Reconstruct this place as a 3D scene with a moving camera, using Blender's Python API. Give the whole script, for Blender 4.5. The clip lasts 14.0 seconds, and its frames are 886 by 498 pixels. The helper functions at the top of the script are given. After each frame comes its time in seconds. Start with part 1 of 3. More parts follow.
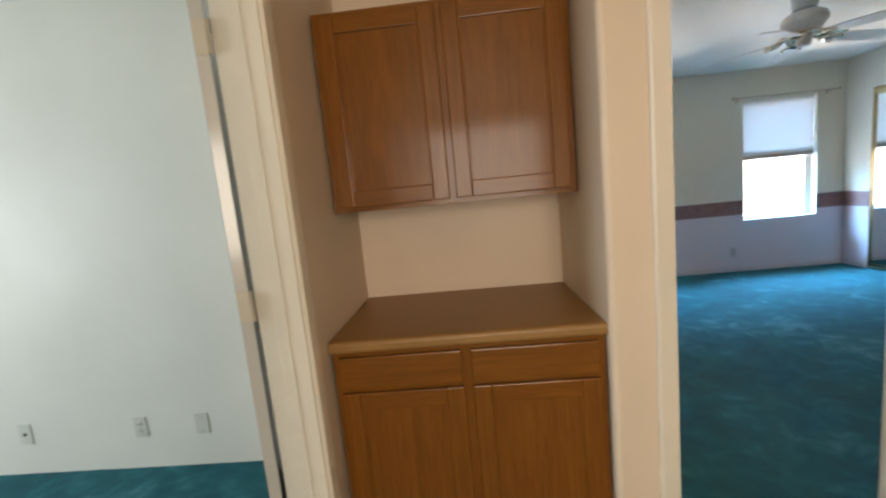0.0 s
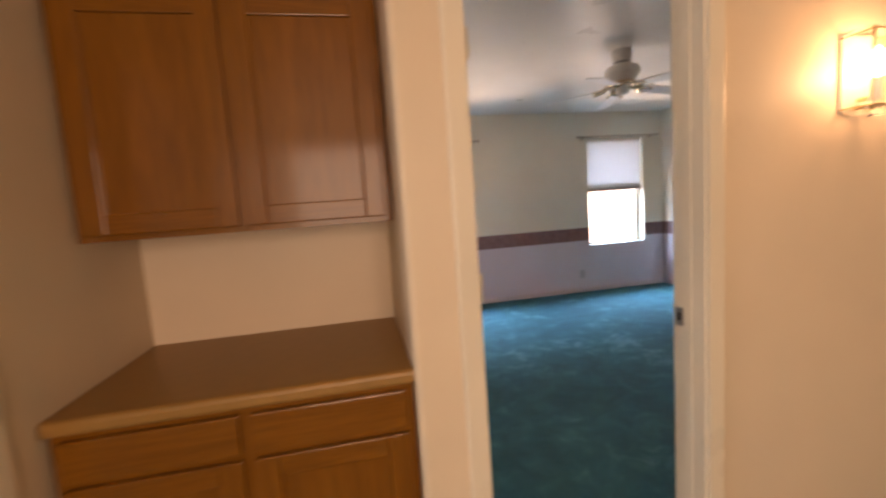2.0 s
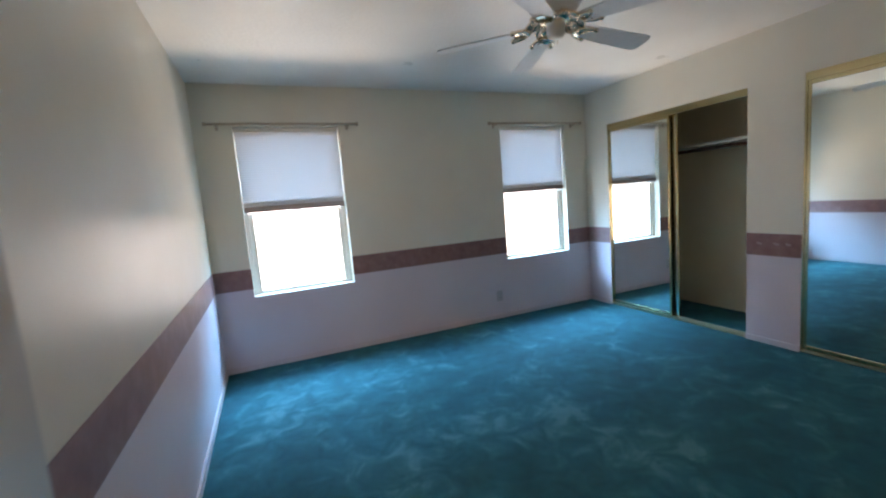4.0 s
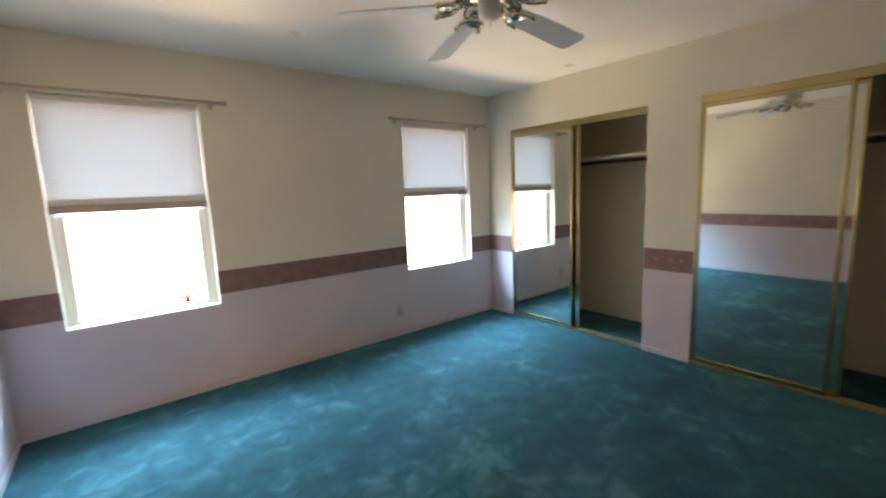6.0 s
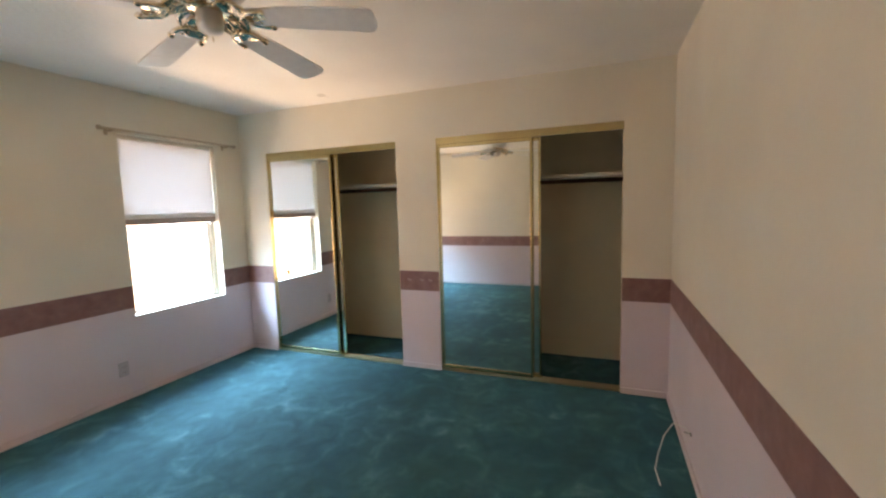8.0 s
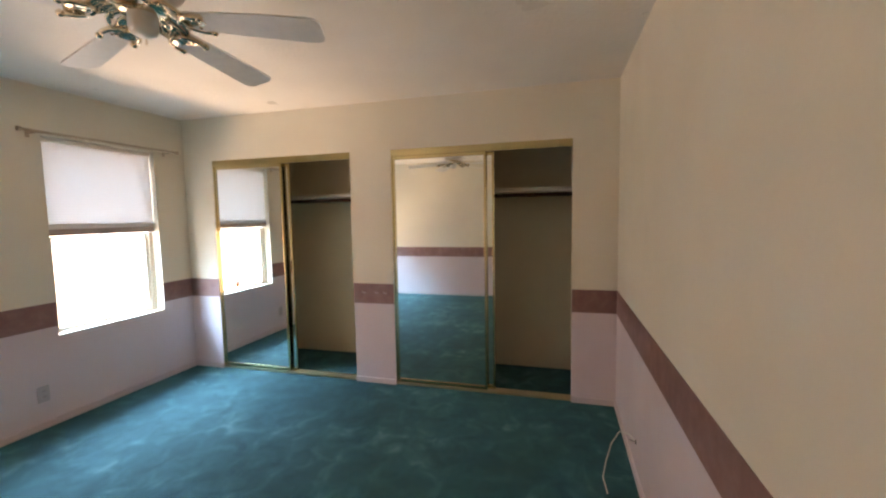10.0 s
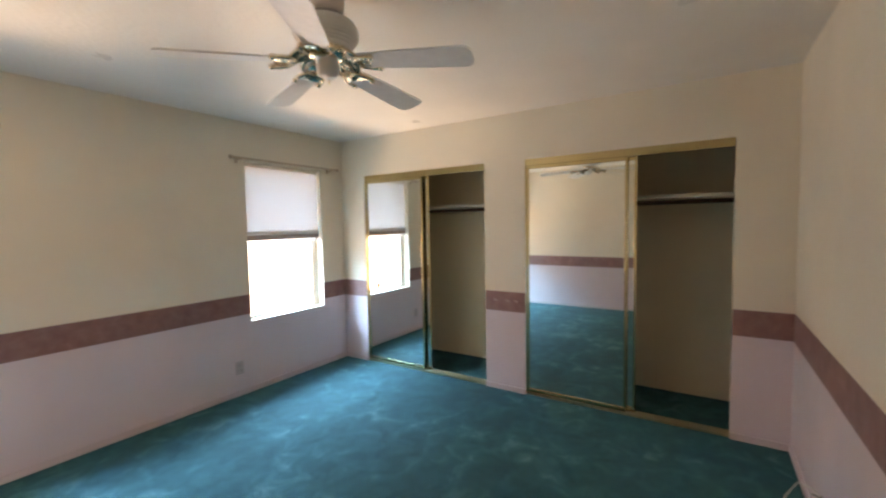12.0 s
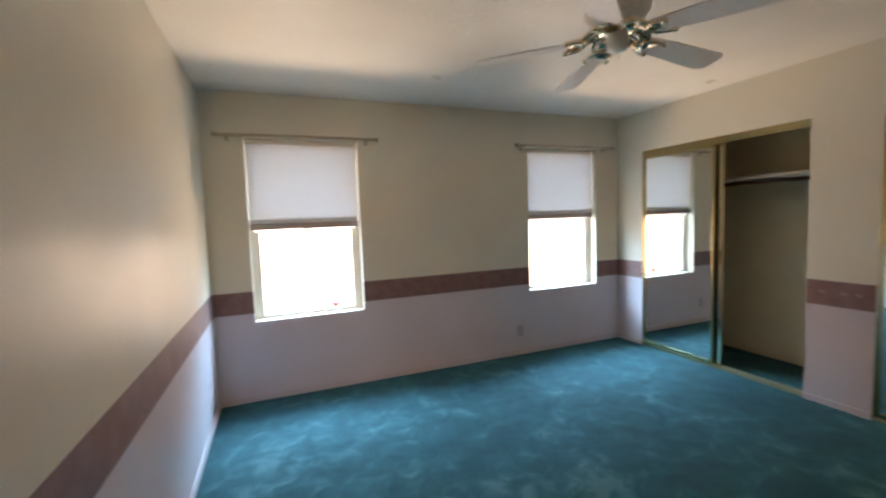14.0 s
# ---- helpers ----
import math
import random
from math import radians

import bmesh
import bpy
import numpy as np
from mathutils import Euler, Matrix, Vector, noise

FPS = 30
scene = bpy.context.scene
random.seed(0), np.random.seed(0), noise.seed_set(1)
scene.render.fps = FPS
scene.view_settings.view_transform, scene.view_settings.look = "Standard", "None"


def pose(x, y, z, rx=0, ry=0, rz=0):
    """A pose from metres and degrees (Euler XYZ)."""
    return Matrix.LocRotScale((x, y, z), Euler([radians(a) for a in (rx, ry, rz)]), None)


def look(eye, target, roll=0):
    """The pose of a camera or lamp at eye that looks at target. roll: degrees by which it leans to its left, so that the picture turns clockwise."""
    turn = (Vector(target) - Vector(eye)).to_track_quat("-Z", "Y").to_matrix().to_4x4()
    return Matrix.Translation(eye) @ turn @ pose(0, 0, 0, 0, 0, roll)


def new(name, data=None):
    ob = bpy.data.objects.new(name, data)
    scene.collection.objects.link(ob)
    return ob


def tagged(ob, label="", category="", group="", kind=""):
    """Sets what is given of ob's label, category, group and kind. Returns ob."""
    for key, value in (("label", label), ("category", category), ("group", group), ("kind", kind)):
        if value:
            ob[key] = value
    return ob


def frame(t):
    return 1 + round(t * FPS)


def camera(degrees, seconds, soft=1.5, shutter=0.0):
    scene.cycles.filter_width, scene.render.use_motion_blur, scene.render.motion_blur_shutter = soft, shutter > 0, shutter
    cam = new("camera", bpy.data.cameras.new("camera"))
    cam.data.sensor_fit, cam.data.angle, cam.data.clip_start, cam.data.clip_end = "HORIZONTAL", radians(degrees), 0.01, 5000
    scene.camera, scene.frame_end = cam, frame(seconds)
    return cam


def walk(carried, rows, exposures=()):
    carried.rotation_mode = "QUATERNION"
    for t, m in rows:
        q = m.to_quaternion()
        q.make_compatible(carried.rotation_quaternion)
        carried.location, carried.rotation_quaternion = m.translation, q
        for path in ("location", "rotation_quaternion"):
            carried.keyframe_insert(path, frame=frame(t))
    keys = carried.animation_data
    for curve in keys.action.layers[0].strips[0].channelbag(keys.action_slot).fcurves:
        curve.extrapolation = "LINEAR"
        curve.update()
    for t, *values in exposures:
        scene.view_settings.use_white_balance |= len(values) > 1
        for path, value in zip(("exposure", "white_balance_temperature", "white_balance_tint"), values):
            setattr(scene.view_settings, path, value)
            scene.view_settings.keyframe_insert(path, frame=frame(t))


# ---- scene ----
cam = camera(93.7, 14.0, soft=2.2, shutter=0.5)
PATH = [
    (0, (-4.592, -5.382, 1.341), (-4.724, -3.404, 1.075), -5.6),
    (0.5, (-4.606, -5.394, 1.333), (-4.894, -3.431, 1.078), -5.5),
    (1, (-4.577, -5.38, 1.35), (-4.874, -3.417, 1.11), -4.8),
    (1.5, (-4.479, -5.339, 1.345), (-4.569, -3.354, 1.115), -4.3),
    (2, (-4.297, -5.21, 1.34), (-3.905, -3.26, 1.129), -4.0),
    (2.5, (-4.095, -4.944, 1.361), (-3.439, -3.059, 1.229), -3.1),
    (3, (-3.899, -4.617, 1.38), (-3.142, -2.779, 1.164), -4.2),
    (3.2, (-3.808, -4.452, 1.348), (-3.052, -2.613, 1.121), -4.6),
    (5.5, (-3.487, -3.511, 1.406), (-2.507, -1.789, 1.134), -1.3),
    (6, (-3.438, -3.454, 1.432), (-2.213, -1.898, 1.15), -2.2),
    (6.5, (-3.401, -3.436, 1.434), (-2.025, -2.015, 1.136), -1.9),
    (7, (-3.382, -3.464, 1.434), (-1.828, -2.236, 1.16), -1.8),
    (7.5, (-3.342, -3.488, 1.451), (-1.615, -2.507, 1.22), -1.8),
    (8, (-3.33, -3.523, 1.456), (-1.476, -2.8, 1.253), -1.6),
    (10.5, (-3.299, -3.553, 1.478), (-1.379, -3.017, 1.317), -1.0),
    (11, (-3.319, -3.538, 1.477), (-1.454, -2.83, 1.332), -1.0),
    (11.5, (-3.343, -3.517, 1.485), (-1.555, -2.63, 1.352), -0.9),
    (12, (-3.371, -3.516, 1.492), (-1.693, -2.435, 1.376), -1.0),
    (12.5, (-3.398, -3.523, 1.501), (-1.881, -2.224, 1.392), -1.0),
    (13, (-3.428, -3.524, 1.5), (-2.128, -2.009, 1.385), -1.2),
    (13.5, (-3.476, -3.528, 1.477), (-2.433, -1.827, 1.347), -1.6),
    (14, (-3.552, -3.599, 1.422), (-2.814, -1.747, 1.273), -2.0),
]
EXPOSURES = [
    (0.0, 0.10, 6350, 10),
    (0.5, 0.05, 7300, 13),
    (1.0, 0.03, 7600, 19),
    (2.0, -0.04, 8400, 30),
    (2.5, -0.25, 6400, 12),
    (3.0, -0.62, 5750, 13),
    (3.2, -0.58, 5850, 13),
    (5.5, -0.28, 8500, 18),
    (6.5, -0.05, 8950, 20),
    (8.0, 0.22, 9750, 26),
    (10.5, 0.14, 10100, 28),
    (12.0, 0.13, 9250, 24),
    (13.0, -0.03, 8800, 21),
    (14.0, -0.43, 8900, 21),
]
walk(cam, [(t, look(eye, target, roll)) for t, eye, target, roll in PATH], EXPOSURES)

# ---- plan, in metres: the room's north-east floor corner is the origin ----
XW, YS, H = -4.045, -3.975, 2.44        # west and south wall faces, ceiling
HALL = -4.10                            # hall face of the south wall
WIN = [(-3.75, -2.875), (-1.173, -0.314)]
SILL, HEAD = 0.64, 2.094
CLOSETS = [(-1.80, -0.335), (-3.65, -2.18)]
CTOP, CDEEP = 2.035, 0.70
DOOR = (-3.975, -3.235)                  # bedroom doorway between its jambs
NOOK = (-5.098, -4.177, -3.46)         # alcove: west side, east side, back
BAND0, BAND1 = 0.716, 0.892
XH = -5.10                              # hall face of the hall's west wall
LDOOR = (-5.13, -4.23)                  # side-room doorway
LWALL = -3.36                           # north wall of the side room
LH = 2.85

# ---- world, sun and large lights ----
world = bpy.data.worlds.new("world")
scene.world = world
world.use_nodes = True
wn = world.node_tree.nodes
sky = wn.new("ShaderNodeTexSky")
sky.sky_type, sky.sun_disc = "NISHITA", False
sky.sun_elevation, sky.sun_rotation = radians(48), radians(200)
world.node_tree.links.new(sky.outputs[0], wn["Background"].inputs[0])
wn["Background"].inputs[1].default_value = 0.06


def lamp(name, kind, m, energy, colour, **more):
    data = bpy.data.lights.new(name, kind)
    data.energy, data.color = energy, colour
    for key, value in more.items():
        if key == "size":
            data.shape, data.size, data.size_y = "RECTANGLE", value[0], value[1]
        elif key == "angle":
            data.angle = value
        elif key == "radius":
            data.shadow_soft_size = value
    ob = new(name, data)
    ob.matrix_world = m
    return ob


sun_way = Vector((math.sin(radians(20)) * math.cos(radians(48)), math.cos(radians(20)) * math.cos(radians(48)), -math.sin(radians(48))))
lamp("sun", "SUN", look((0, -20, 20), Vector((0, -20, 20)) + sun_way), 2.6, (1.0, 0.93, 0.84), angle=radians(0.5))
# area lamp added over the yard in place of sky, seen from below
lamp("sky_stand_in", "AREA", look((-2.0, 1.85, 3.25), (-2.0, 0.0, 1.0)), 5900, (0.23, 0.57, 1.0), size=(9.4, 1.7))
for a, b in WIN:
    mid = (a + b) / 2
    # added lamp for sunlight bounced off the yard, thrown up to the ceiling
    lamp("yard_bounce_fill", "AREA", look((mid, 0.85, 0.20), (mid, -0.2, 1.25)), 64, (1.0, 0.87, 0.73), size=(0.5, 0.3))
# area lamp added before the wall across the yard, for its glare
lamp("window_light", "AREA", look((-3.4, 3.02, 1.25), (-3.4, 0, 1.25)), 650, (1.0, 0.78, 0.63), size=(11.4, 2.5))
# strip lamp added at the foot of that wall, for light off the ground
lamp("ground_bounce_fill", "AREA", look((-2.0, 2.50, -0.12), (-2.0, 0, 1.0)), 95, (1.0, 0.80, 0.62), size=(5.0, 0.34))
# unseen windows of side room and hall are assumed; these lamps stand in
lamp("side_room_window_light", "AREA", look((-9.07, -5.3, 1.45), (-6, -4.9, 1.2)), 74, (0.84, 0.92, 1.0), size=(1.3, 1.2))
lamp("hall_window_light", "AREA", look((-4.3, -8.07, 1.5), (-4.6, -4, 1.2)), 64, (1.0, 0.86, 0.70), size=(1.5, 1.3))


# ---- materials ----
def nodes_of(name):
    m = bpy.data.materials.new(name)
    m.use_nodes = True
    t = m.node_tree
    return m, t.nodes, t.links, t.nodes["Principled BSDF"]


def noise_node(n, l, scale, detail=4.0, rough=0.55, coord="Object"):
    c = n.new("ShaderNodeTexCoord")
    x = n.new("ShaderNodeTexNoise")
    x.inputs["Scale"].default_value, x.inputs["Detail"].default_value, x.inputs["Roughness"].default_value = scale, detail, rough
    l.new(c.outputs[coord], x.inputs["Vector"])
    return x


def ramp(n, l, source, stops):
    r = n.new("ShaderNodeValToRGB")
    while len(r.color_ramp.elements) < len(stops):
        r.color_ramp.elements.new(0.5)
    for e, (p, c) in zip(r.color_ramp.elements, stops):
        e.position, e.color = p, (c, c, c, 1) if isinstance(c, (int, float)) else (*c, 1)
    l.new(source, r.inputs[0])
    return r


def bump(n, l, height, b, strength, distance, under=None):
    x = n.new("ShaderNodeBump")
    x.inputs["Strength"].default_value, x.inputs["Distance"].default_value = strength, distance
    l.new(height, x.inputs["Height"])
    if under:
        l.new(under.outputs[0], x.inputs["Normal"])
    l.new(x.outputs[0], b.inputs["Normal"])
    return x


def tone(c, k):
    return tuple(min(1, v * k) for v in c)


def paint(name, colour, rough=0.5, texture=0.0, vary=0.06, gloss=0.2):
    """Wall or wood paint: two scales of tone, knockdown plaster relief where texture is over 0."""
    m, n, l, b = nodes_of(name)
    big = noise_node(n, l, 1.3, 3)
    r = ramp(n, l, big.outputs[0], [(0.3, tone(colour, 1 - vary)), (0.7, tone(colour, 1 + vary * 0.5))])
    l.new(r.outputs[0], b.inputs["Base Color"])
    smear = noise_node(n, l, 3.1, 5)
    b.inputs["Specular IOR Level"].default_value = gloss
    g = ramp(n, l, smear.outputs[0], [(0.3, max(0.05, rough - 0.07)), (0.7, min(1, rough + 0.08))])
    l.new(g.outputs[0], b.inputs["Roughness"])
    fine = noise_node(n, l, 130, 2)
    under = bump(n, l, fine.outputs[0], b, 0.15, 0.001)
    if texture:
        blot = noise_node(n, l, 34, 2, 0.5)
        flat = ramp(n, l, blot.outputs[0], [(0.28, 0.0), (0.74, 1.0)])
        bump(n, l, flat.outputs[0], b, texture, 0.003, under)
    return m


def wood(name, dark, light, rough=0.35, along="Z", scale=1.0):
    """Stained oak with long grain along one axis."""
    m, n, l, b = nodes_of(name)
    c = n.new("ShaderNodeTexCoord")
    mp = n.new("ShaderNodeMapping")
    s = {"X": (1.2, 16, 16), "Y": (16, 1.2, 16), "Z": (16, 16, 1.2)}[along]
    mp.inputs["Scale"].default_value = tuple(v * scale for v in s)
    info = n.new("ShaderNodeObjectInfo")
    add = n.new("ShaderNodeVectorMath")
    add.operation = "ADD"
    l.new(c.outputs["Object"], mp.inputs[0])
    l.new(mp.outputs[0], add.inputs[0])
    l.new(info.outputs["Random"], add.inputs[1])
    x = n.new("ShaderNodeTexNoise")
    x.inputs["Scale"].default_value, x.inputs["Detail"].default_value, x.inputs["Distortion"].default_value = 1.0, 4, 2.6
    l.new(add.outputs[0], x.inputs["Vector"])
    f = n.new("ShaderNodeTexNoise")
    f.inputs["Scale"].default_value, f.inputs["Detail"].default_value = 9, 3
    l.new(add.outputs[0], f.inputs["Vector"])
    mixn = n.new("ShaderNodeMix")
    mixn.data_type = "FLOAT"
    mixn.inputs[0].default_value = 0.45
    l.new(x.outputs[0], mixn.inputs[2])
    l.new(f.outputs[0], mixn.inputs[3])
    r = ramp(n, l, mixn.outputs[0], [(0.36, dark), (0.50, tuple((p + q) / 2 for p, q in zip(dark, light))), (0.66, light)])
    l.new(r.outputs[0], b.inputs["Base Color"])
    b.inputs["Roughness"].default_value = rough
    b.inputs["Coat Weight"].default_value = 0.3
    b.inputs["Specular IOR Level"].default_value = 0.15
    b.inputs["Coat Roughness"].default_value = 0.12
    bump(n, l, mixn.outputs[0], b, 0.10, 0.002)
    return m


def metal(name, colour, rough=0.25):
    m, n, l, b = nodes_of(name)
    b.inputs["Metallic"].default_value = 1
    x = noise_node(n, l, 3, 2)
    r = ramp(n, l, x.outputs[0], [(0.3, tone(colour, 0.94)), (0.7, colour)])
    l.new(r.outputs[0], b.inputs["Base Color"])
    g = ramp(n, l, x.outputs[0], [(0.3, rough * 0.95), (0.7, rough * 1.1)])
    l.new(g.outputs[0], b.inputs["Roughness"])
    return m


def plastic(name, colour, rough=0.4):
    m, n, l, b = nodes_of(name)
    x = noise_node(n, l, 25, 4)
    r = ramp(n, l, x.outputs[0], [(0.3, tone(colour, 0.92)), (0.7, colour)])
    l.new(r.outputs[0], b.inputs["Base Color"])
    b.inputs["Roughness"].default_value = rough
    return m


CREAM = paint("cream_wall_paint", (0.80, 0.735, 0.61), 0.37, 0.14, gloss=0.24)
PINK = paint("pink_wall_paint", (0.70, 0.595, 0.62), 0.36, 0.08, gloss=0.22)
HALL_PAINT = paint("hall_wall_paint", (0.74, 0.61, 0.46), 0.42, 0.10, gloss=0.22)
SIDE_PAINT = paint("side_room_wall_paint", (0.85, 0.81, 0.71), 0.42, 0.08)
CEILING = paint("ceiling_paint", (0.82, 0.79, 0.735), 0.34, 0.42, gloss=0.22)
TRIM = paint("trim_paint", (0.76, 0.68, 0.55), 0.3)
DOOR_PAINT = paint("door_paint", (0.74, 0.70, 0.64), 0.13, gloss=0.6)
BASE_PINK = paint("baseboard_paint", (0.66, 0.56, 0.57), 0.40)
CLOSET_PAINT = paint("closet_wall_paint", (0.805, 0.715, 0.530), 0.5, 0.25)
SHADE_FRAME = paint("window_frame_paint", (0.80, 0.72, 0.62), 0.4)
WHITE = plastic("white_enamel", (0.80, 0.79, 0.77), 0.3)
IVORY = plastic("ivory_plastic", (0.74, 0.70, 0.60), 0.4)
CABLE = plastic("white_cable", (0.78, 0.77, 0.72), 0.45)
RODM = plastic("curtain_rod_enamel", (0.54, 0.43, 0.31), 0.35)
GREY = plastic("grey_vent", (0.45, 0.45, 0.46), 0.5)
BLACK = plastic("dark_hole", (0.02, 0.02, 0.02), 0.7)
OAK = wood("oak_upright_grain", (0.168, 0.059, 0.007), (0.236, 0.088, 0.011), 0.36, "Z")
OAKX = wood("oak_cross_grain", (0.168, 0.059, 0.007), (0.236, 0.088, 0.011), 0.36, "X")
POLE = wood("dark_closet_pole", (0.05, 0.02, 0.012), (0.10, 0.045, 0.025), 0.45, "Y")
BRASS = metal("brass", (0.62, 0.50, 0.27), 0.22)
NICKEL = metal("polished_nickel", (0.84, 0.73, 0.57), 0.13)
BRONZE = metal("dark_bronze", (0.10, 0.08, 0.07), 0.35)
TRACK = metal("pale_brass", (0.58, 0.50, 0.34), 0.36)
STEEL = metal("dull_steel", (0.42, 0.40, 0.38), 0.35)


def carpet_material():
    m, n, l, b = nodes_of("teal_carpet")
    pile = noise_node(n, l, 420, 2)
    where = noise_node(n, l, 1.3, 2, 0.5)
    spot = noise_node(n, l, 6.8, 5, 0.60)
    spot.inputs["Distortion"].default_value = 0.6
    tread = n.new("ShaderNodeMix")
    tread.data_type = "FLOAT"
    tread.inputs[0].default_value = 0.55
    l.new(where.outputs[0], tread.inputs[2])
    l.new(spot.outputs[0], tread.inputs[3])
    lay = ramp(n, l, tread.outputs[0], [(0.40, (0.004, 0.096, 0.116)), (0.515, (0.007, 0.128, 0.154)), (0.565, (0.018, 0.160, 0.188)), (0.63, (0.062, 0.232, 0.258))])
    grain = ramp(n, l, pile.outputs[0], [(0.25, 0.55), (0.75, 1.2)])
    mx = n.new("ShaderNodeMix")
    mx.data_type, mx.blend_type = "RGBA", "MULTIPLY"
    mx.inputs[0].default_value = 1
    l.new(lay.outputs[0], mx.inputs[6])
    l.new(grain.outputs[0], mx.inputs[7])
    l.new(mx.outputs[2], b.inputs["Base Color"])
    b.inputs["Roughness"].default_value = 0.95
    b.inputs["Sheen Weight"].default_value = 0.05
    b.inputs["Sheen Tint"].default_value = (0.3, 0.75, 0.85, 1)
    b.inputs["Sheen Roughness"].default_value = 0.45
    under = bump(n, l, pile.outputs[0], b, 0.7, 0.006)
    bump(n, l, tread.outputs[0], b, 0.35, 0.02, under)
    return m


def border_material():
    m, n, l, b = nodes_of("wallpaper_border")
    mott = noise_node(n, l, 13, 4, 0.55)
    r = ramp(n, l, mott.outputs[0], [(0.32, (0.225, 0.110, 0.098)), (0.55, (0.27, 0.140, 0.126)), (0.74, (0.32, 0.180, 0.162))])
    l.new(r.outputs[0], b.inputs["Base Color"])
    b.inputs["Roughness"].default_value = 0.5
    bump(n, l, mott.outputs[0], b, 0.2, 0.002)
    return m


def mirror_material():
    m, n, l, b = nodes_of("mirror_glass")
    b.inputs["Base Color"].default_value = (0.86, 0.88, 0.85, 1)
    b.inputs["Metallic"].default_value = 1
    x = noise_node(n, l, 6, 3)
    g = ramp(n, l, x.outputs[0], [(0.3, 0.01), (0.8, 0.035)])
    l.new(g.outputs[0], b.inputs["Roughness"])
    return m


def glass_material(name, colour=(1, 1, 1), rough=0.0):
    m, n, l, b = nodes_of(name)
    b.inputs["Base Color"].default_value = (*colour, 1)
    b.inputs["Transmission Weight"].default_value = 1
    b.inputs["Roughness"].default_value = rough
    b.inputs["IOR"].default_value = 1.45
    return m


def shade_material():
    m, n, l, b = nodes_of("cellular_shade_fabric")
    out = n["Material Output"]
    weave = noise_node(n, l, 240, 2)
    r = ramp(n, l, weave.outputs[0], [(0.3, (0.82, 0.80, 0.79)), (0.7, (0.88, 0.86, 0.85))])
    l.new(r.outputs[0], b.inputs["Base Color"])
    b.inputs["Roughness"].default_value = 0.9
    tr = n.new("ShaderNodeBsdfTranslucent")
    l.new(r.outputs[0], tr.inputs[0])
    mx = n.new("ShaderNodeMixShader")
    mx.inputs[0].default_value = 0.165
    l.new(b.outputs[0], mx.inputs[1])
    l.new(tr.outputs[0], mx.inputs[2])
    l.new(mx.outputs[0], out.inputs[0])
    return m


def glow_material(name, colour, strength):
    m, n, l, b = nodes_of(name)
    b.inputs["Emission Color"].default_value = (*colour, 1)
    b.inputs["Emission Strength"].default_value = strength
    return m


CARPET, BORDER, MIRROR, GLASS, SHADE = carpet_material(), border_material(), mirror_material(), glass_material("clear_glass"), shade_material()
LANTERN_GLASS = glass_material("lantern_glass", (1.0, 0.97, 0.90), 0.12)
# unseen outer face of the north wall, darkened to cut bounced light
HOUSE_STUCCO = paint("dark_house_stucco", (0.13, 0.105, 0.08), 0.9, 0.5)
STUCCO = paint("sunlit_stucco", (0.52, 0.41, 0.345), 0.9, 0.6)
EARTH = paint("dry_earth", (0.17, 0.135, 0.10), 0.95, 0.8, 0.2)


# ---- mesh helpers ----
def mesh_of(name, bm, mats, smooth=False):
    me = bpy.data.meshes.new(name)
    bmesh.ops.recalc_face_normals(bm, faces=bm.faces)
    bm.to_mesh(me)
    bm.free()
    for m in mats if isinstance(mats, (list, tuple)) else [mats]:
        me.materials.append(m)
    if smooth:
        for p in me.polygons:
            p.use_smooth = True
    return me


def solid(name, bm, mats, smooth=False):
    return new(name, mesh_of(name, bm, mats, smooth))


def part(name, bm, material, parent, label="", smooth=False):
    """Links a bmesh as one mesh object under a thing or under a part."""
    ob = new(name, mesh_of(name, bm, material, smooth))
    ob.parent = parent
    if label:
        ob["label"] = label
    return ob


def thing(name, at, label, category, group="", turn=0):
    e = new(name)
    e.empty_display_size = 0.1
    e.matrix_world = pose(*at, 0, 0, turn)
    return tagged(e, label, category, group)


def box(x0, x1, y0, y1, z0, z1, bevel=0.0, bm=None):
    bm = bm or bmesh.new()
    made = bmesh.ops.create_cube(bm, size=1)["verts"]
    for v in made:
        v.co = Vector(((x0 + x1) / 2 + v.co.x * (x1 - x0), (y0 + y1) / 2 + v.co.y * (y1 - y0), (z0 + z1) / 2 + v.co.z * (z1 - z0)))
    if bevel:
        edges = list({e for v in made for e in v.link_edges})
        bmesh.ops.bevel(bm, geom=edges, offset=bevel, segments=2, profile=0.6, affect="EDGES")
    return bm


def rod(a, b, r, seg=12, bm=None, r2=None):
    bm = bm or bmesh.new()
    a, b = Vector(a), Vector(b)
    m = Matrix.Translation((a + b) / 2) @ (b - a).to_track_quat("Z", "Y").to_matrix().to_4x4()
    bmesh.ops.create_cone(bm, cap_ends=True, segments=seg, radius1=r, radius2=r if r2 is None else r2, depth=(b - a).length, matrix=m)
    return bm


def ball(c, r, bm=None, seg=14, scale=(1, 1, 1)):
    bm = bm or bmesh.new()
    bmesh.ops.create_uvsphere(bm, u_segments=seg, v_segments=seg // 2 + 2, radius=r, matrix=Matrix.Translation(c) @ Matrix.Diagonal((*scale, 1)))
    return bm


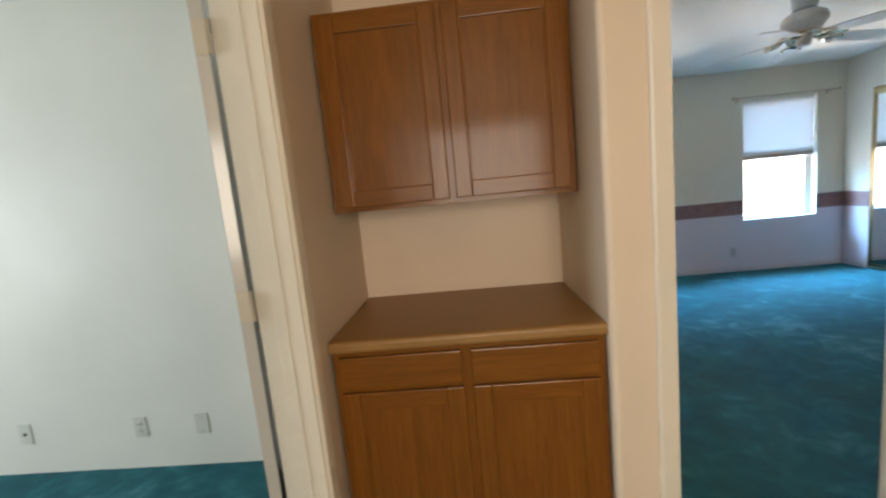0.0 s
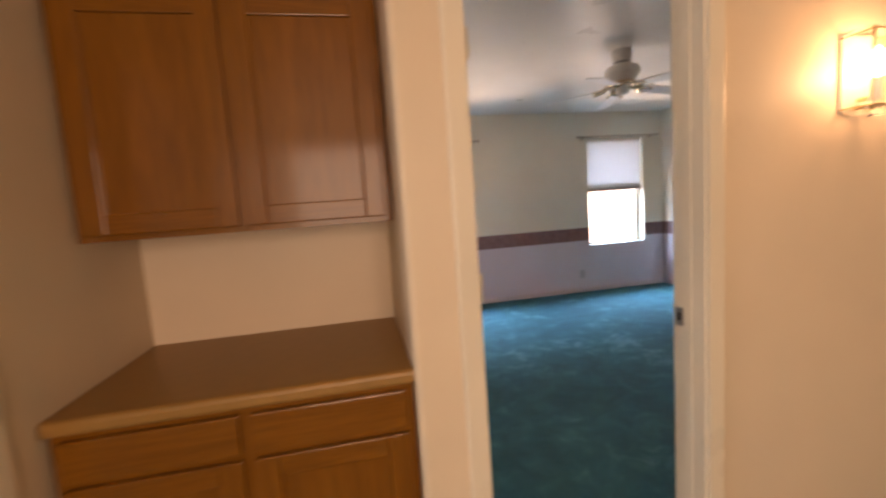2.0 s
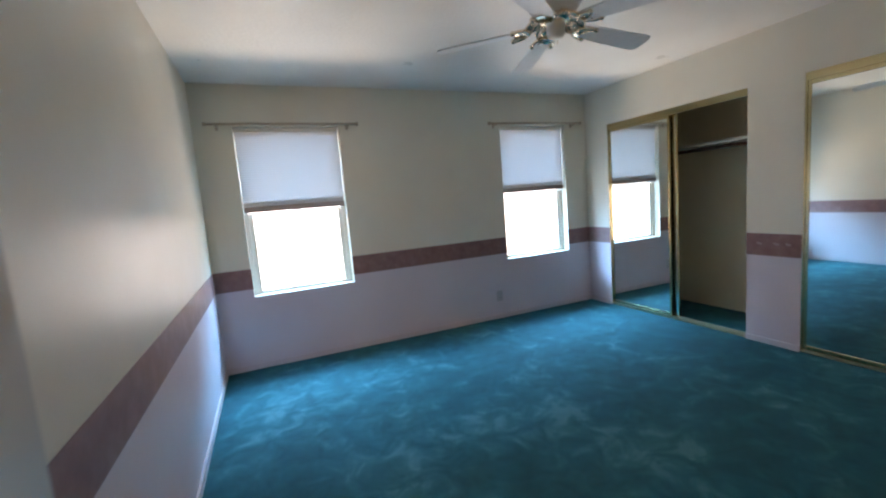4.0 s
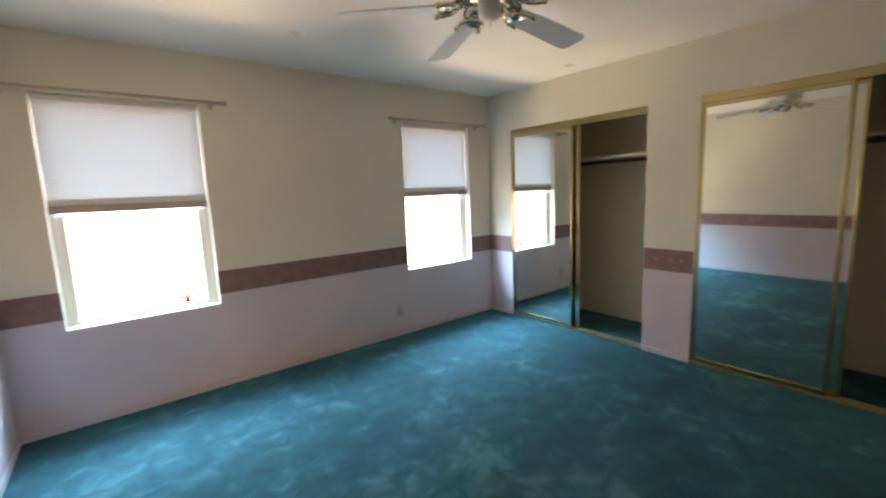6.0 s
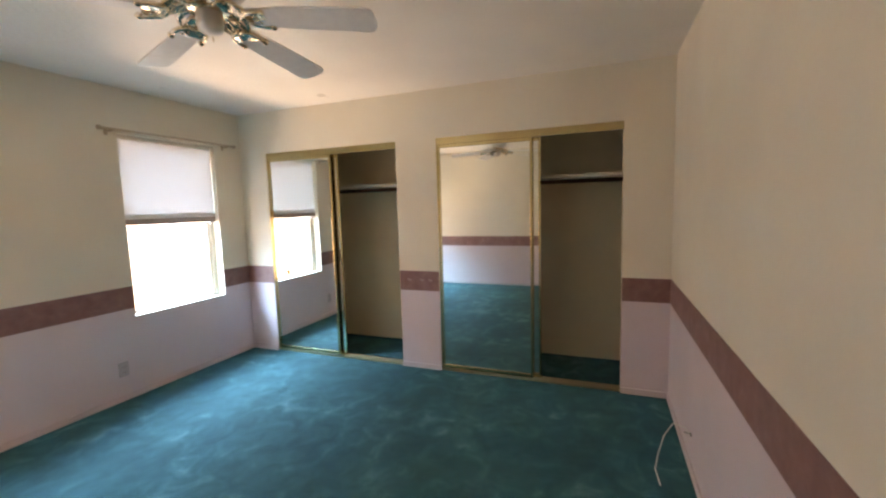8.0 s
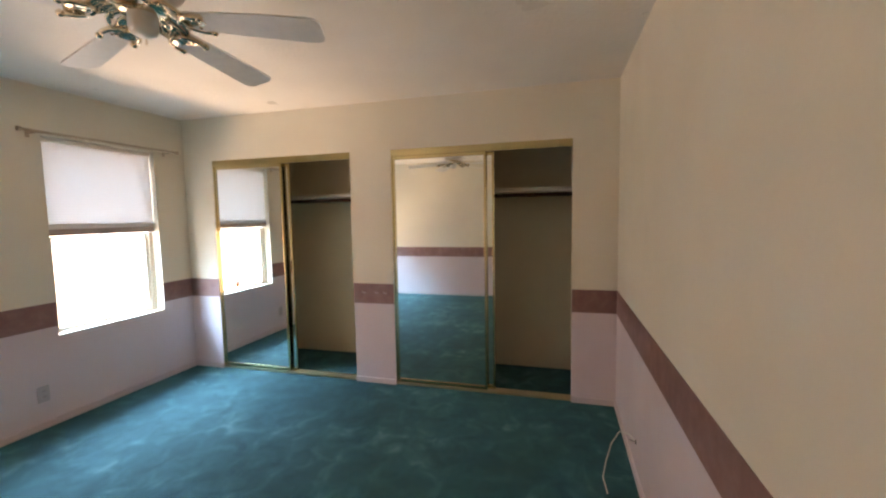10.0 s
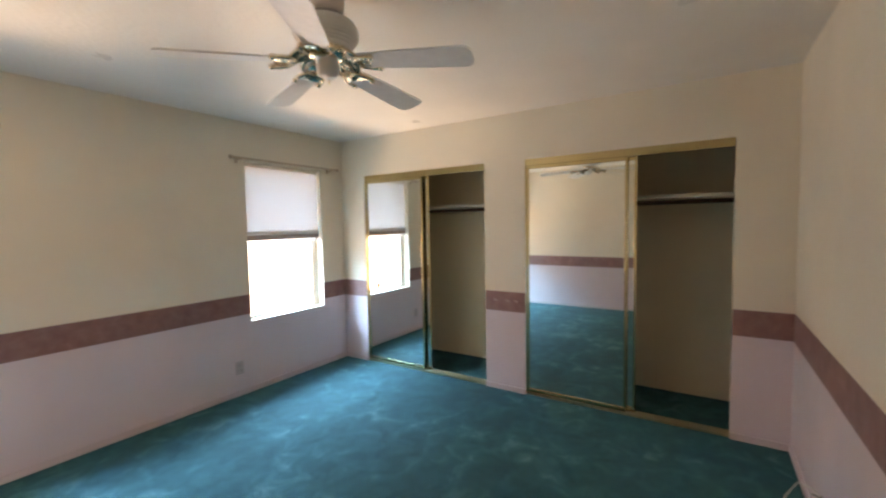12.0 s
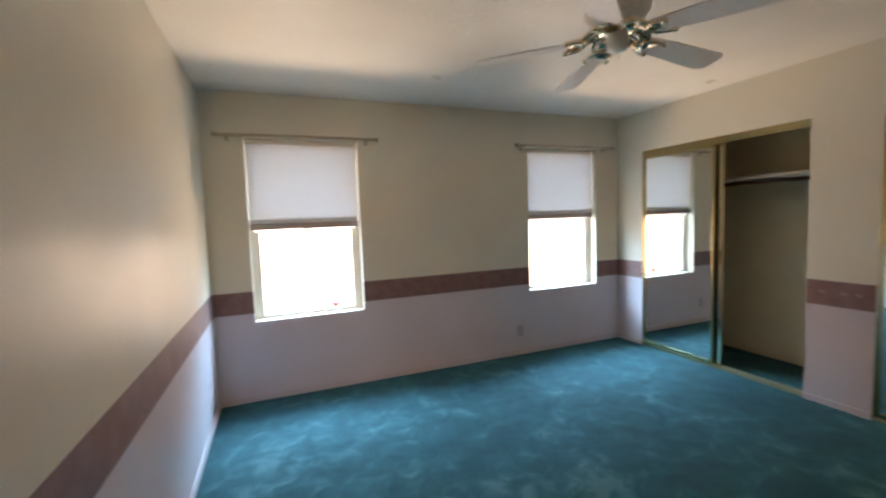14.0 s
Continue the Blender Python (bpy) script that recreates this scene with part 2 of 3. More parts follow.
def lathe(profile, at=(0, 0, 0), seg=28, bm=None):
    """A turned shape from (radius, height) pairs."""
    bm = bm or bmesh.new()
    rings = []
    for r, z in profile:
        rings.append([bm.verts.new((at[0] + r * math.cos(2 * math.pi * k / seg), at[1] + r * math.sin(2 * math.pi * k / seg), at[2] + z)) for k in range(seg)])
    for p, q in zip(rings, rings[1:]):
        for k in range(seg):
            bm.faces.new((p[k], p[(k + 1) % seg], q[(k + 1) % seg], q[k]))
    bm.faces.new(rings[0])
    bm.faces.new(rings[-1])
    return bm


def tube(points, r, seg=8, bm=None):
    bm = bm or bmesh.new()
    pts = [Vector(p) for p in points]
    rings = []
    for k, p in enumerate(pts):
        way = (pts[min(k + 1, len(pts) - 1)] - pts[max(k - 1, 0)]).normalized()
        side = way.cross(Vector((0.3, 0.2, 1))).normalized()
        up = side.cross(way)
        rings.append([bm.verts.new(p + r * (math.cos(2 * math.pi * j / seg) * side + math.sin(2 * math.pi * j / seg) * up)) for j in range(seg)])
    for p, q in zip(rings, rings[1:]):
        for j in range(seg):
            bm.faces.new((p[j], p[(j + 1) % seg], q[(j + 1) % seg], q[j]))
    bm.faces.new(rings[0])
    bm.faces.new(rings[-1])
    return bm


def prism(outline, z0, z1, bm=None):
    bm = bm or bmesh.new()
    lo = [bm.verts.new((x, y, z0)) for x, y in outline]
    hi = [bm.verts.new((x, y, z1)) for x, y in outline]
    bm.faces.new(lo)
    bm.faces.new(hi)
    for k in range(len(lo)):
        j = (k + 1) % len(lo)
        bm.faces.new((lo[k], lo[j], hi[j], hi[k]))
    return bm


def shell(name, xs, ys, zs, holes, mats, pick, label, edge=0.0):
    """A wall as a grid of cells with holes (x0, x1, y0, y1, z0, z1) left out; only outer faces are made. pick gives a face's material index."""
    for h in holes:
        xs, ys, zs = xs + list(h[0:2]), ys + list(h[2:4]), zs + list(h[4:6])
    x0, x1, y0, y1, z0, z1 = min(xs[:2]), max(xs[:2]), min(ys[:2]), max(ys[:2]), min(zs[:2]), max(zs[:2])
    cut = lambda s, a, b: sorted({round(v, 4) for v in s if a <= v <= b})  # noqa: E731
    xs, ys, zs = cut(xs, x0, x1), cut(ys, y0, y1), cut(zs, z0, z1)

    def full(i, j, k):
        if not (0 <= i < len(xs) - 1 and 0 <= j < len(ys) - 1 and 0 <= k < len(zs) - 1):
            return False
        c = ((xs[i] + xs[i + 1]) / 2, (ys[j] + ys[j + 1]) / 2, (zs[k] + zs[k + 1]) / 2)
        return not any(h[0] < c[0] < h[1] and h[2] < c[1] < h[3] and h[4] < c[2] < h[5] for h in holes)

    bm = bmesh.new()
    seen = {}

    def vert(i, j, k):
        if (i, j, k) not in seen:
            seen[i, j, k] = bm.verts.new((xs[i], ys[j], zs[k]))
        return seen[i, j, k]

    quads = {(1, 0, 0): ((1, 0, 0), (1, 1, 0), (1, 1, 1), (1, 0, 1)), (-1, 0, 0): ((0, 0, 0), (0, 0, 1), (0, 1, 1), (0, 1, 0)),
             (0, 1, 0): ((0, 1, 0), (0, 1, 1), (1, 1, 1), (1, 1, 0)), (0, -1, 0): ((0, 0, 0), (1, 0, 0), (1, 0, 1), (0, 0, 1)),
             (0, 0, 1): ((0, 0, 1), (1, 0, 1), (1, 1, 1), (0, 1, 1)), (0, 0, -1): ((0, 0, 0), (0, 1, 0), (1, 1, 0), (1, 0, 0))}
    for i in range(len(xs) - 1):
        for j in range(len(ys) - 1):
            for k in range(len(zs) - 1):
                if full(i, j, k):
                    for way, q in quads.items():
                        if not full(i + way[0], j + way[1], k + way[2]):
                            f = bm.faces.new([vert(i + a, j + b, k + c) for a, b, c in q])
                            f.material_index = pick(f.calc_center_median(), Vector(way))
    bm.normal_update()
    return tagged(solid(name, bm, mats), label, "wall", kind="structure")


SPLIT = 0.80


def room_pick(axis, sign):
    """Room side: pink below the border, cream above; the other sides take the third paint."""
    def pick(c, n):
        if n[axis] * sign > 0.5:
            return 0 if c.z > SPLIT else 1
        return 2
    return pick


# ---- the large structure ----
for nm, x0, x1, y0, y1, words in (("floor", XW - 0.05, CDEEP + 0.05, YS - 0.06, 0.1, "teal cut-pile carpet with trodden lighter patches"),
                                  ("floor_hall", XH - 0.06, -0.95, -8.15, YS - 0.06, "teal cut-pile carpet in the dim hall"),
                                  ("floor_side_room", -9.14, XH - 0.06, -8.15, LWALL + 0.06, "teal cut-pile carpet in the bright side room")):
    bm = bmesh.new()
    bmesh.ops.create_grid(bm, x_segments=44, y_segments=44, size=0.5, matrix=Matrix.Translation(((x0 + x1) / 2, (y0 + y1) / 2, 0)) @ Matrix.Diagonal((x1 - x0, y1 - y0, 1, 1)))
    for v in bm.verts:
        v.co.z += 0.004 * noise.noise(v.co * 2.3) + 0.003 * noise.noise(v.co * 9)
    tagged(solid(nm, bm, CARPET, True), words, "carpet", kind="structure")
tagged(solid("foundation", box(-9.3, 1.0, -8.3, 0.3, -0.3, -0.03), EARTH), "concrete slab under the carpeted floor", "floor", kind="structure")

WIN_HOLES = [(a, b, -1, 1, SILL, HEAD) for a, b in WIN]
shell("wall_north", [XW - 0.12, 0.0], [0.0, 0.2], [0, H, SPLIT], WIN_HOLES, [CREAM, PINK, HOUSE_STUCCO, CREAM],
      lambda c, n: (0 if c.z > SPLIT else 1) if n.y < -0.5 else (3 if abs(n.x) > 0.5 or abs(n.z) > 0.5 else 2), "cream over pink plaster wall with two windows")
shell("wall_closets", [0.0, 0.10], [YS - 0.12, 0.2], [0, H, SPLIT], [(-1, 1, a, b, -1, CTOP) for a, b in CLOSETS], [CREAM, PINK, CREAM, PINK],
      lambda c, n: (0 if c.z > SPLIT else 1) if n.x < -0.5 or abs(n.y) > 0.5 else 2, "cream over pink plaster wall with two closet openings")
shell("wall_south", [NOOK[1] + 0.02, 0.9], [HALL, YS], [0, H, SPLIT], [(DOOR[0] - 0.02, DOOR[1] + 0.02, -9, 9, -1, 2.06)], [CREAM, PINK, HALL_PAINT], room_pick(1, 1), "cream over pink plaster wall with a doorway")
shell("wall_west", [XW - 0.10, XW], [YS, 0.0], [0, H, SPLIT], [], [CREAM, PINK, HALL_PAINT], room_pick(0, 1), "cream over pink plaster wall, softly glossy")
# closet interiors
tagged(solid("wall_closet_back", box(CDEEP, CDEEP + 0.1, YS, 0.2, 0, H), CLOSET_PAINT), "plain dim closet back wall", "wall", kind="structure")
for y0, y1 in ((-0.10, 0.2), (-2.04, -1.94)):
    tagged(solid("wall_closet_side", box(0.1, CDEEP, y0, y1, 0, H), CLOSET_PAINT), "plain dim closet side wall", "wall", kind="structure")
# hall and alcove
shell("wall_alcove_back", [NOOK[0] - 0.12, XW - 0.10], [NOOK[2], NOOK[2] + 0.1], [0, H], [], [HALL_PAINT], lambda c, n: 0, "warm cream plaster back wall of the alcove")
shell("wall_alcove_side", [NOOK[1], XW - 0.10], [YS, NOOK[2]], [0, H], [], [HALL_PAINT], lambda c, n: 0, "warm cream plaster pier beside the alcove")
shell("wall_hall_west", [XH - 0.12, XH], [-8.1, NOOK[2] + 0.1], [0, LH], [(-9, 9, LDOOR[0] - 0.02, LDOOR[1] + 0.02, -1, 2.06)], [HALL_PAINT, SIDE_PAINT], lambda c, n: 1 if n.x < -0.5 else 0, "warm cream plaster wall with a doorway")
shell("wall_hall_east", [-1.0, -0.9], [-8.1, HALL], [0, H], [], [HALL_PAINT], lambda c, n: 0, "warm cream plaster wall at the end of the hall")
shell("wall_hall_south", [XH, -0.9], [-8.2, -8.1], [0, H], [(-5.05, -3.55, -9, 9, 0.8, 2.2)], [HALL_PAINT], lambda c, n: 0, "warm cream plaster wall with a window opening")
turn = [(NOOK[1] + 0.02 - 0.02 * math.cos(a), HALL + 0.02 - 0.02 * math.sin(a)) for a in [math.pi / 2 * k / 7 for k in range(8)]]
tagged(solid("wall_corner", prism([(NOOK[1], YS)] + turn + [(NOOK[1] + 0.02, YS)], 0, H), HALL_PAINT), "rounded plaster corner of the alcove", "wall", kind="structure")
# side room
shell("wall_side_north", [-9.2, XH - 0.12], [LWALL, LWALL + 0.12], [0, LH], [], [SIDE_PAINT], lambda c, n: 0, "pale cream plaster wall with three outlets")
shell("wall_side_pier", [-9.2, -7.55], [LWALL - 0.07, LWALL], [0, LH], [], [SIDE_PAINT], lambda c, n: 0, "pale cream plaster pier standing proud of the wall")
shell("wall_side_west", [-9.2, -9.08], [-8.1, LWALL], [0, LH], [(-19, 9, -6.0, -4.6, 0.8, 2.1)], [SIDE_PAINT], lambda c, n: 0, "pale cream plaster wall with a window opening")
shell("wall_side_south", [-9.2, XH - 0.12], [-8.2, -8.1], [0, LH], [], [SIDE_PAINT], lambda c, n: 0, "pale cream plaster wall")
tagged(solid("ceiling", box(XW - 0.12, 0.9, YS - 0.12, 0.25, H, H + 0.2), CEILING), "off-white ceiling with knockdown plaster texture", "ceiling", kind="structure")
tagged(solid("ceiling_hall", box(XH - 0.12, 0.9, -8.3, HALL + 0.02, H + 0.003, H + 0.2), HALL_PAINT), "warm cream hall ceiling", "ceiling", kind="structure")
tagged(solid("ceiling_alcove", box(XH - 0.12, XW - 0.12, HALL + 0.02, NOOK[2] + 0.12, H + 0.003, H + 0.2), HALL_PAINT), "warm cream alcove ceiling", "ceiling", kind="structure")
tagged(solid("ceiling_side_room", box(-9.3, XH, -8.3, LWALL + 0.2, LH, LH + 0.2), SIDE_PAINT), "pale side-room ceiling", "ceiling", kind="structure")


def strip(name, pieces, material, label, kind_word):
    for p in pieces:
        tagged(solid(name, box(*p), material), label, kind_word, kind="structure")


# wallpaper border, a thin strip on the walls
b0, b1, th = BAND0, BAND1, 0.003
strip("wallpaper_border", [
    (XW, WIN[0][0], -th, 0, b0, b1), (WIN[0][1], WIN[1][0], -th, 0, b0, b1), (WIN[1][1], 0, -th, 0, b0, b1),
    (XW, XW + th, YS, -th, b0, b1), (DOOR[1] + 0.08, -th, YS, YS + th, b0, b1),
    (-th, 0, CLOSETS[0][1], -th, b0, b1), (-th, 0, CLOSETS[1][1], CLOSETS[0][0], b0, b1), (-th, 0, YS + th, CLOSETS[1][0], b0, b1),
], BORDER, "dusty mauve wallpaper border round the room", "wallpaper border")
bt, bh = 0.012, 0.045
strip("baseboard", [
    (XW, 0, -bt, 0, 0, bh), (XW, XW + bt, YS, -bt, 0, bh), (DOOR[1] + 0.08, -bt, YS, YS + bt, 0, bh),
    (-bt, 0, CLOSETS[0][1], -bt, 0, bh), (-bt, 0, CLOSETS[1][1], CLOSETS[0][0], 0, bh), (-bt, 0, YS + bt, CLOSETS[1][0], 0, bh),
], BASE_PINK, "low pink-white painted baseboard", "baseboard")


# ---- doorways ----
def casing_profile():
    """A flat door casing seen from above: width 0.06, rounded at its outer edge."""
    return [(0.0, 0.0), (0.0, 0.0125), (0.002, 0.014), (0.051, 0.014), (0.056, 0.0125), (0.059, 0.009), (0.060, 0.005), (0.060, 0.0)]


def doorway(name, width, depth, high, label):
    """Jambs, stops and casings of a doorway; x runs across the opening from the hinge side, y from its near face to the far one."""
    e = thing(name, (0, 0, 0), label, "door frame")
    e["kind"] = "structure"
    for x0, x1 in ((-0.02, 0.0), (width, width + 0.02)):
        part("jamb", box(x0, x1, -0.002, depth + 0.002, 0, high + 0.02, 0.002), TRIM, e)
    part("head_jamb", box(0, width, -0.002, depth + 0.002, high, high + 0.02), TRIM, e)
    s0, s1 = depth - 0.075, depth - 0.040
    part("stop", box(0, 0.003, s0, s1, 0, high, 0.001), TRIM, e)
    part("stop", box(width - 0.003, width, s0, s1, 0, high, 0.001), TRIM, e)
    part("stop", box(0.003, width - 0.003, s0, s1, high - 0.003, high, 0.001), TRIM, e)
    prof = casing_profile()
    for near in (True, False):
        y, sg = (-0.002, -1) if near else (depth + 0.002, 1)
        part("casing", prism([(-0.006 - u, y + sg * v) for u, v in prof], 0, high + 0.006), TRIM, e)
        part("casing", prism([(width + 0.006 + u, y + sg * v) for u, v in prof], 0, high + 0.006), TRIM, e)
        part("head_casing", box(-0.066, width + 0.066, *sorted((y, y + sg * 0.016)), high + 0.006, high + 0.066, 0.004), TRIM, e)
    return e


def door_leaf(name, width, high, label, hinge_paint, thick=0.035):
    """A six-panel door: x from the hinge edge, y through the leaf. Knob near the far edge."""
    e = thing(name, (0, 0, 0), label, "door")
    st, rails = 0.11, [(0.0, 0.22), (0.80, 0.92), (1.52, 1.63), (high - 0.11, high)]
    bm = box(0, st, 0, thick, 0, high, 0.002)
    box(width - st, width, 0, thick, 0, high, 0.002, bm)
    mid = width / 2
    for z0, z1 in rails:
        box(st, width - st, 0, thick, z0, z1, 0.0, bm)
    for (_, z0), (z1, _) in zip(rails, rails[1:]):
        box(mid - 0.05, mid + 0.05, 0, thick, z0, z1, 0.0, bm)
    part("frame", bm, DOOR_PAINT, e)
    for (_, z0), (z1, _) in zip(rails, rails[1:]):
        for x0, x1 in ((st, mid - 0.05), (mid + 0.05, width - st)):
            bm = box(x0, x1, 0.010, thick - 0.010, z0, z1)
            box(x0 + 0.03, x1 - 0.03, 0.003, thick - 0.003, z0 + 0.03, z1 - 0.03, 0.006, bm)
            part("panel", bm, DOOR_PAINT, e)
    for sg, y in ((-1, 0), (1, thick)):
        knob = part("knob", lathe([(0.031, 0), (0.031, 0.006), (0.012, 0.010), (0.011, 0.030), (0.024, 0.040), (0.027, 0.052), (0.020, 0.062), (0.002, 0.065)], seg=20), BRONZE, e, "dark bronze knob", True)
        knob.matrix_basis = Matrix.Translation((width - 0.065, y, 0.89)) @ Matrix.Rotation(radians(-90 * sg), 4, "X")
    part("latch", box(width - 0.001, width + 0.002, thick / 2 - 0.012, thick / 2 + 0.012, 0.86, 0.92), STEEL, e)
    for z in (0.20, 1.01, 1.76):
        bm = box(-0.0025, 0.0, 0.004, thick - 0.002, z, z + 0.09)
        box(-0.024, 0.0, -0.0035, -0.001, z, z + 0.09, 0.0, bm)
        rod((-0.004, -0.004, z), (-0.004, -0.004, z + 0.09), 0.006, 10, bm)
        part("hinge", bm, hinge_paint, e)
    return e


DW, DD = DOOR[1] - DOOR[0], YS - HALL
frame_a = doorway("door_frame_1", DW, DD, 2.04, "cream-painted door frame between hall and bedroom")
frame_a.matrix_world = pose(DOOR[0], HALL, 0)
part("strike_plate", box(DW - 0.002, DW + 0.001, 0.088, 0.122, 0.868, 0.932, 0.0005), STEEL, frame_a, "dull steel strike plate")
part("strike_hole", box(DW - 0.0035, DW - 0.001, 0.096, 0.112, 0.888, 0.914), BLACK, frame_a)
leaf_a = door_leaf("door_1", DW - 0.008, 2.02, "glossy white six-panel door standing open against the wall", TRIM)
leaf_a.matrix_world = pose(DOOR[0] + 0.010, YS + 0.035, 0.012, 0, 0, 88.4) @ pose(0, -0.035, 0)
leaf_a["kind"] = "structure"

LW = LDOOR[1] - LDOOR[0]
frame_b = doorway("door_frame_2", LW, 0.12, 2.04, "cream-painted door frame between hall and side room")
frame_b.matrix_world = Matrix(((0, -1, 0, XH), (-1, 0, 0, LDOOR[1]), (0, 0, 1, 0), (0, 0, 0, 1)))
leaf_b = door_leaf("door_2", LW - 0.008, 2.02, "cream-painted panel door standing open into the side room", TRIM)
leaf_b.matrix_world = pose(XH - 0.150, LDOOR[1] + 0.004, 0.012, 0, 0, 113.5)
leaf_b["kind"] = "structure"

# ---- windows ----
def window(name, a, b, label):
    """A single-hung window in its plaster reveal, upper sash behind the shade."""
    e = thing(name, (a, 0, SILL), label, "window")
    e["kind"] = "structure"
    w, h = b - a, HEAD - SILL
    y0, y1 = 0.085, 0.15
    f = 0.035
    for nm, bx in (("frame", (0, f, y0, y1, 0, h)), ("frame", (w - f, w, y0, y1, 0, h)), ("frame", (f, w - f, y0, y1, 0, 0.014)), ("frame", (f, w - f, y0, y1, h - f, h))):
        part(nm, box(*bx, 0.003), SHADE_FRAME, e)
    m = h * 0.5
    s = 0.035
    lower = part("lower_sash", box(f, f + s, y0 + 0.01, y0 + 0.04, 0.014, m, 0.003), SHADE_FRAME, e)
    for bx in ((w - f - s, w - f, 0.014, m), (f + s, w - f - s, 0.014, 0.034), (f + s, w - f - s, m - 0.022, m)):
        part("rail", box(bx[0], bx[1], y0 + 0.01, y0 + 0.04, bx[2], bx[3], 0.003), SHADE_FRAME, lower)
    pane = part("pane", box(f + s, w - f - s, y0 + 0.022, y0 + 0.026, 0.034, m - 0.022), GLASS, e)
    pane.visible_shadow = False
    upper = part("pane", box(f, w - f, y0 + 0.045, y0 + 0.049, m, h - f), GLASS, e)
    upper.visible_shadow = False
    part("sill", box(0.002, w - 0.002, 0.004, y0, -0.012, 0.006, 0.003), SHADE_FRAME, e)
    part("latch", box(w / 2 - 0.03, w / 2 + 0.03, y0 - 0.004, y0 + 0.012, m - 0.012, m + 0.004, 0.003), SHADE_FRAME, e)
    return e


def cellular_shade(a, b):
    """A honeycomb shade drawn half-way down inside the reveal."""
    w = b - a - 0.016
    top, bottom = HEAD - 0.004, 1.372
    e = thing("cellular_shade", (a + 0.008, 0.055, bottom), "pale translucent cellular shade drawn half-way down", "window shade", "shades in the two windows")
    part("head_rail", box(0, w, -0.02, 0.02, top - bottom - 0.03, top - bottom, 0.004), SHADE_FRAME, e)
    bm = bmesh.new()
    z0, z1, step = 0.05, top - bottom - 0.03, 0.019
    k = int((z1 - z0) / step)
    for sg in (-1, 1):
        prev = None
        for i in range(2 * k + 1):
            z = z0 + (z1 - z0) * i / (2 * k)
            y = sg * (0.004 + (0.0012 if i % 2 else 0.0))
            row = (bm.verts.new((0, y, z)), bm.verts.new((w, y, z)))
            if prev:
                bm.faces.new((prev[0], prev[1], row[1], row[0]))
            prev = row
    part("fabric", bm, SHADE, e)
    part("lower_hem", box(0, w, -0.013, 0.013, 0.05, 0.088, 0.004), SHADE, e)
    part("bottom_rail", box(0, w, -0.014, 0.014, 0.0, 0.05, 0.004), paint("shade_rail_paint", (0.48, 0.39, 0.36), 0.5), e, "brown-grey bottom rail")
    return e


def curtain_rod(x0, x1):
    e = thing("curtain_rod", (x0, -0.07, 2.105), "thin tan metal curtain rod with no curtain", "curtain rod", "rods over the two windows")
    w = x1 - x0
    part("rod", rod((0, 0, 0), (w, 0, 0), 0.0105, 12), RODM, e, smooth=True)
    for x, sg in ((0, -1), (w, 1)):
        part("finial", rod((x, 0, 0), (x + sg * 0.022, 0, 0), 0.017, 12), RODM, e)
    for x in (0.07, w - 0.07):
        bm = box(x - 0.008, x + 0.008, 0.0, 0.068, -0.018, -0.009)
        box(x - 0.012, x + 0.012, 0.066, 0.070, -0.04, 0.02, 0.0, bm)
        part("bracket", bm, RODM, e)
    return e


for k, (a, b) in enumerate(WIN):
    window("window_%d" % (k + 1), a, b, "single-hung window with cream frame, glaring daylight below")
    cellular_shade(a, b)
curtain_rod(-3.935, -2.73)
curtain_rod(-1.32, -0.15)


# ---- mirrored sliding closet doors ----
def mirror_door(y_left, width, x):
    """One sliding mirror panel; it hangs in the plane x and runs from y_left towards -y."""
    top, bot = CTOP - 0.055, 0.022
    e = thing("mirror_door", (x, y_left - width, bot), "sliding mirror door in a brass frame, pushed to one side", "closet door", "mirror doors of the closets")
    h = top - bot
    s = 0.018
    for y0 in (0, width - s):
        part("stile", box(-0.011, 0.011, y0, y0 + s, 0, h, 0.003), BRASS, e)
    part("rail", box(-0.011, 0.011, s, width - s, 0, 0.034, 0.003), BRASS, e)
    part("rail", box(-0.011, 0.011, s, width - s, h - 0.03, h, 0.003), BRASS, e)
    part("mirror", box(-0.004, 0.004, s, width - s, 0.034, h - 0.03), MIRROR, e)
    return e


for (y0, y1), widths in zip(CLOSETS, (0.745, 0.795)):
    e = thing("closet_track", (0.05, y0, 0), "brass sliding-door track round the closet opening", "closet track", "tracks of the two closets")
    e["kind"] = "structure"
    w = y1 - y0
    part("fascia", box(-0.046, -0.036, 0.0, w, CTOP - 0.058, CTOP, 0.002), BRASS, e)
    part("top_track", box(-0.036, 0.03, 0.0, w, CTOP - 0.012, CTOP, 0.001), BRASS, e)
    part("side_channel", box(-0.046, 0.03, w - 0.014, w, 0.012, CTOP - 0.058, 0.002), BRASS, e)
    bm = box(-0.046, 0.03, 0, w, 0.004, 0.012)
    for x in (-0.046, -0.012, 0.026):
        box(x, x + 0.004, 0, w, 0.012, 0.022, 0.0, bm)
    part("floor_track", bm, TRACK, e, "pale metal floor track")
    mirror_door(y1 - 0.014, widths, 0.022)
    mirror_door(y1 - 0.075, widths, 0.056)

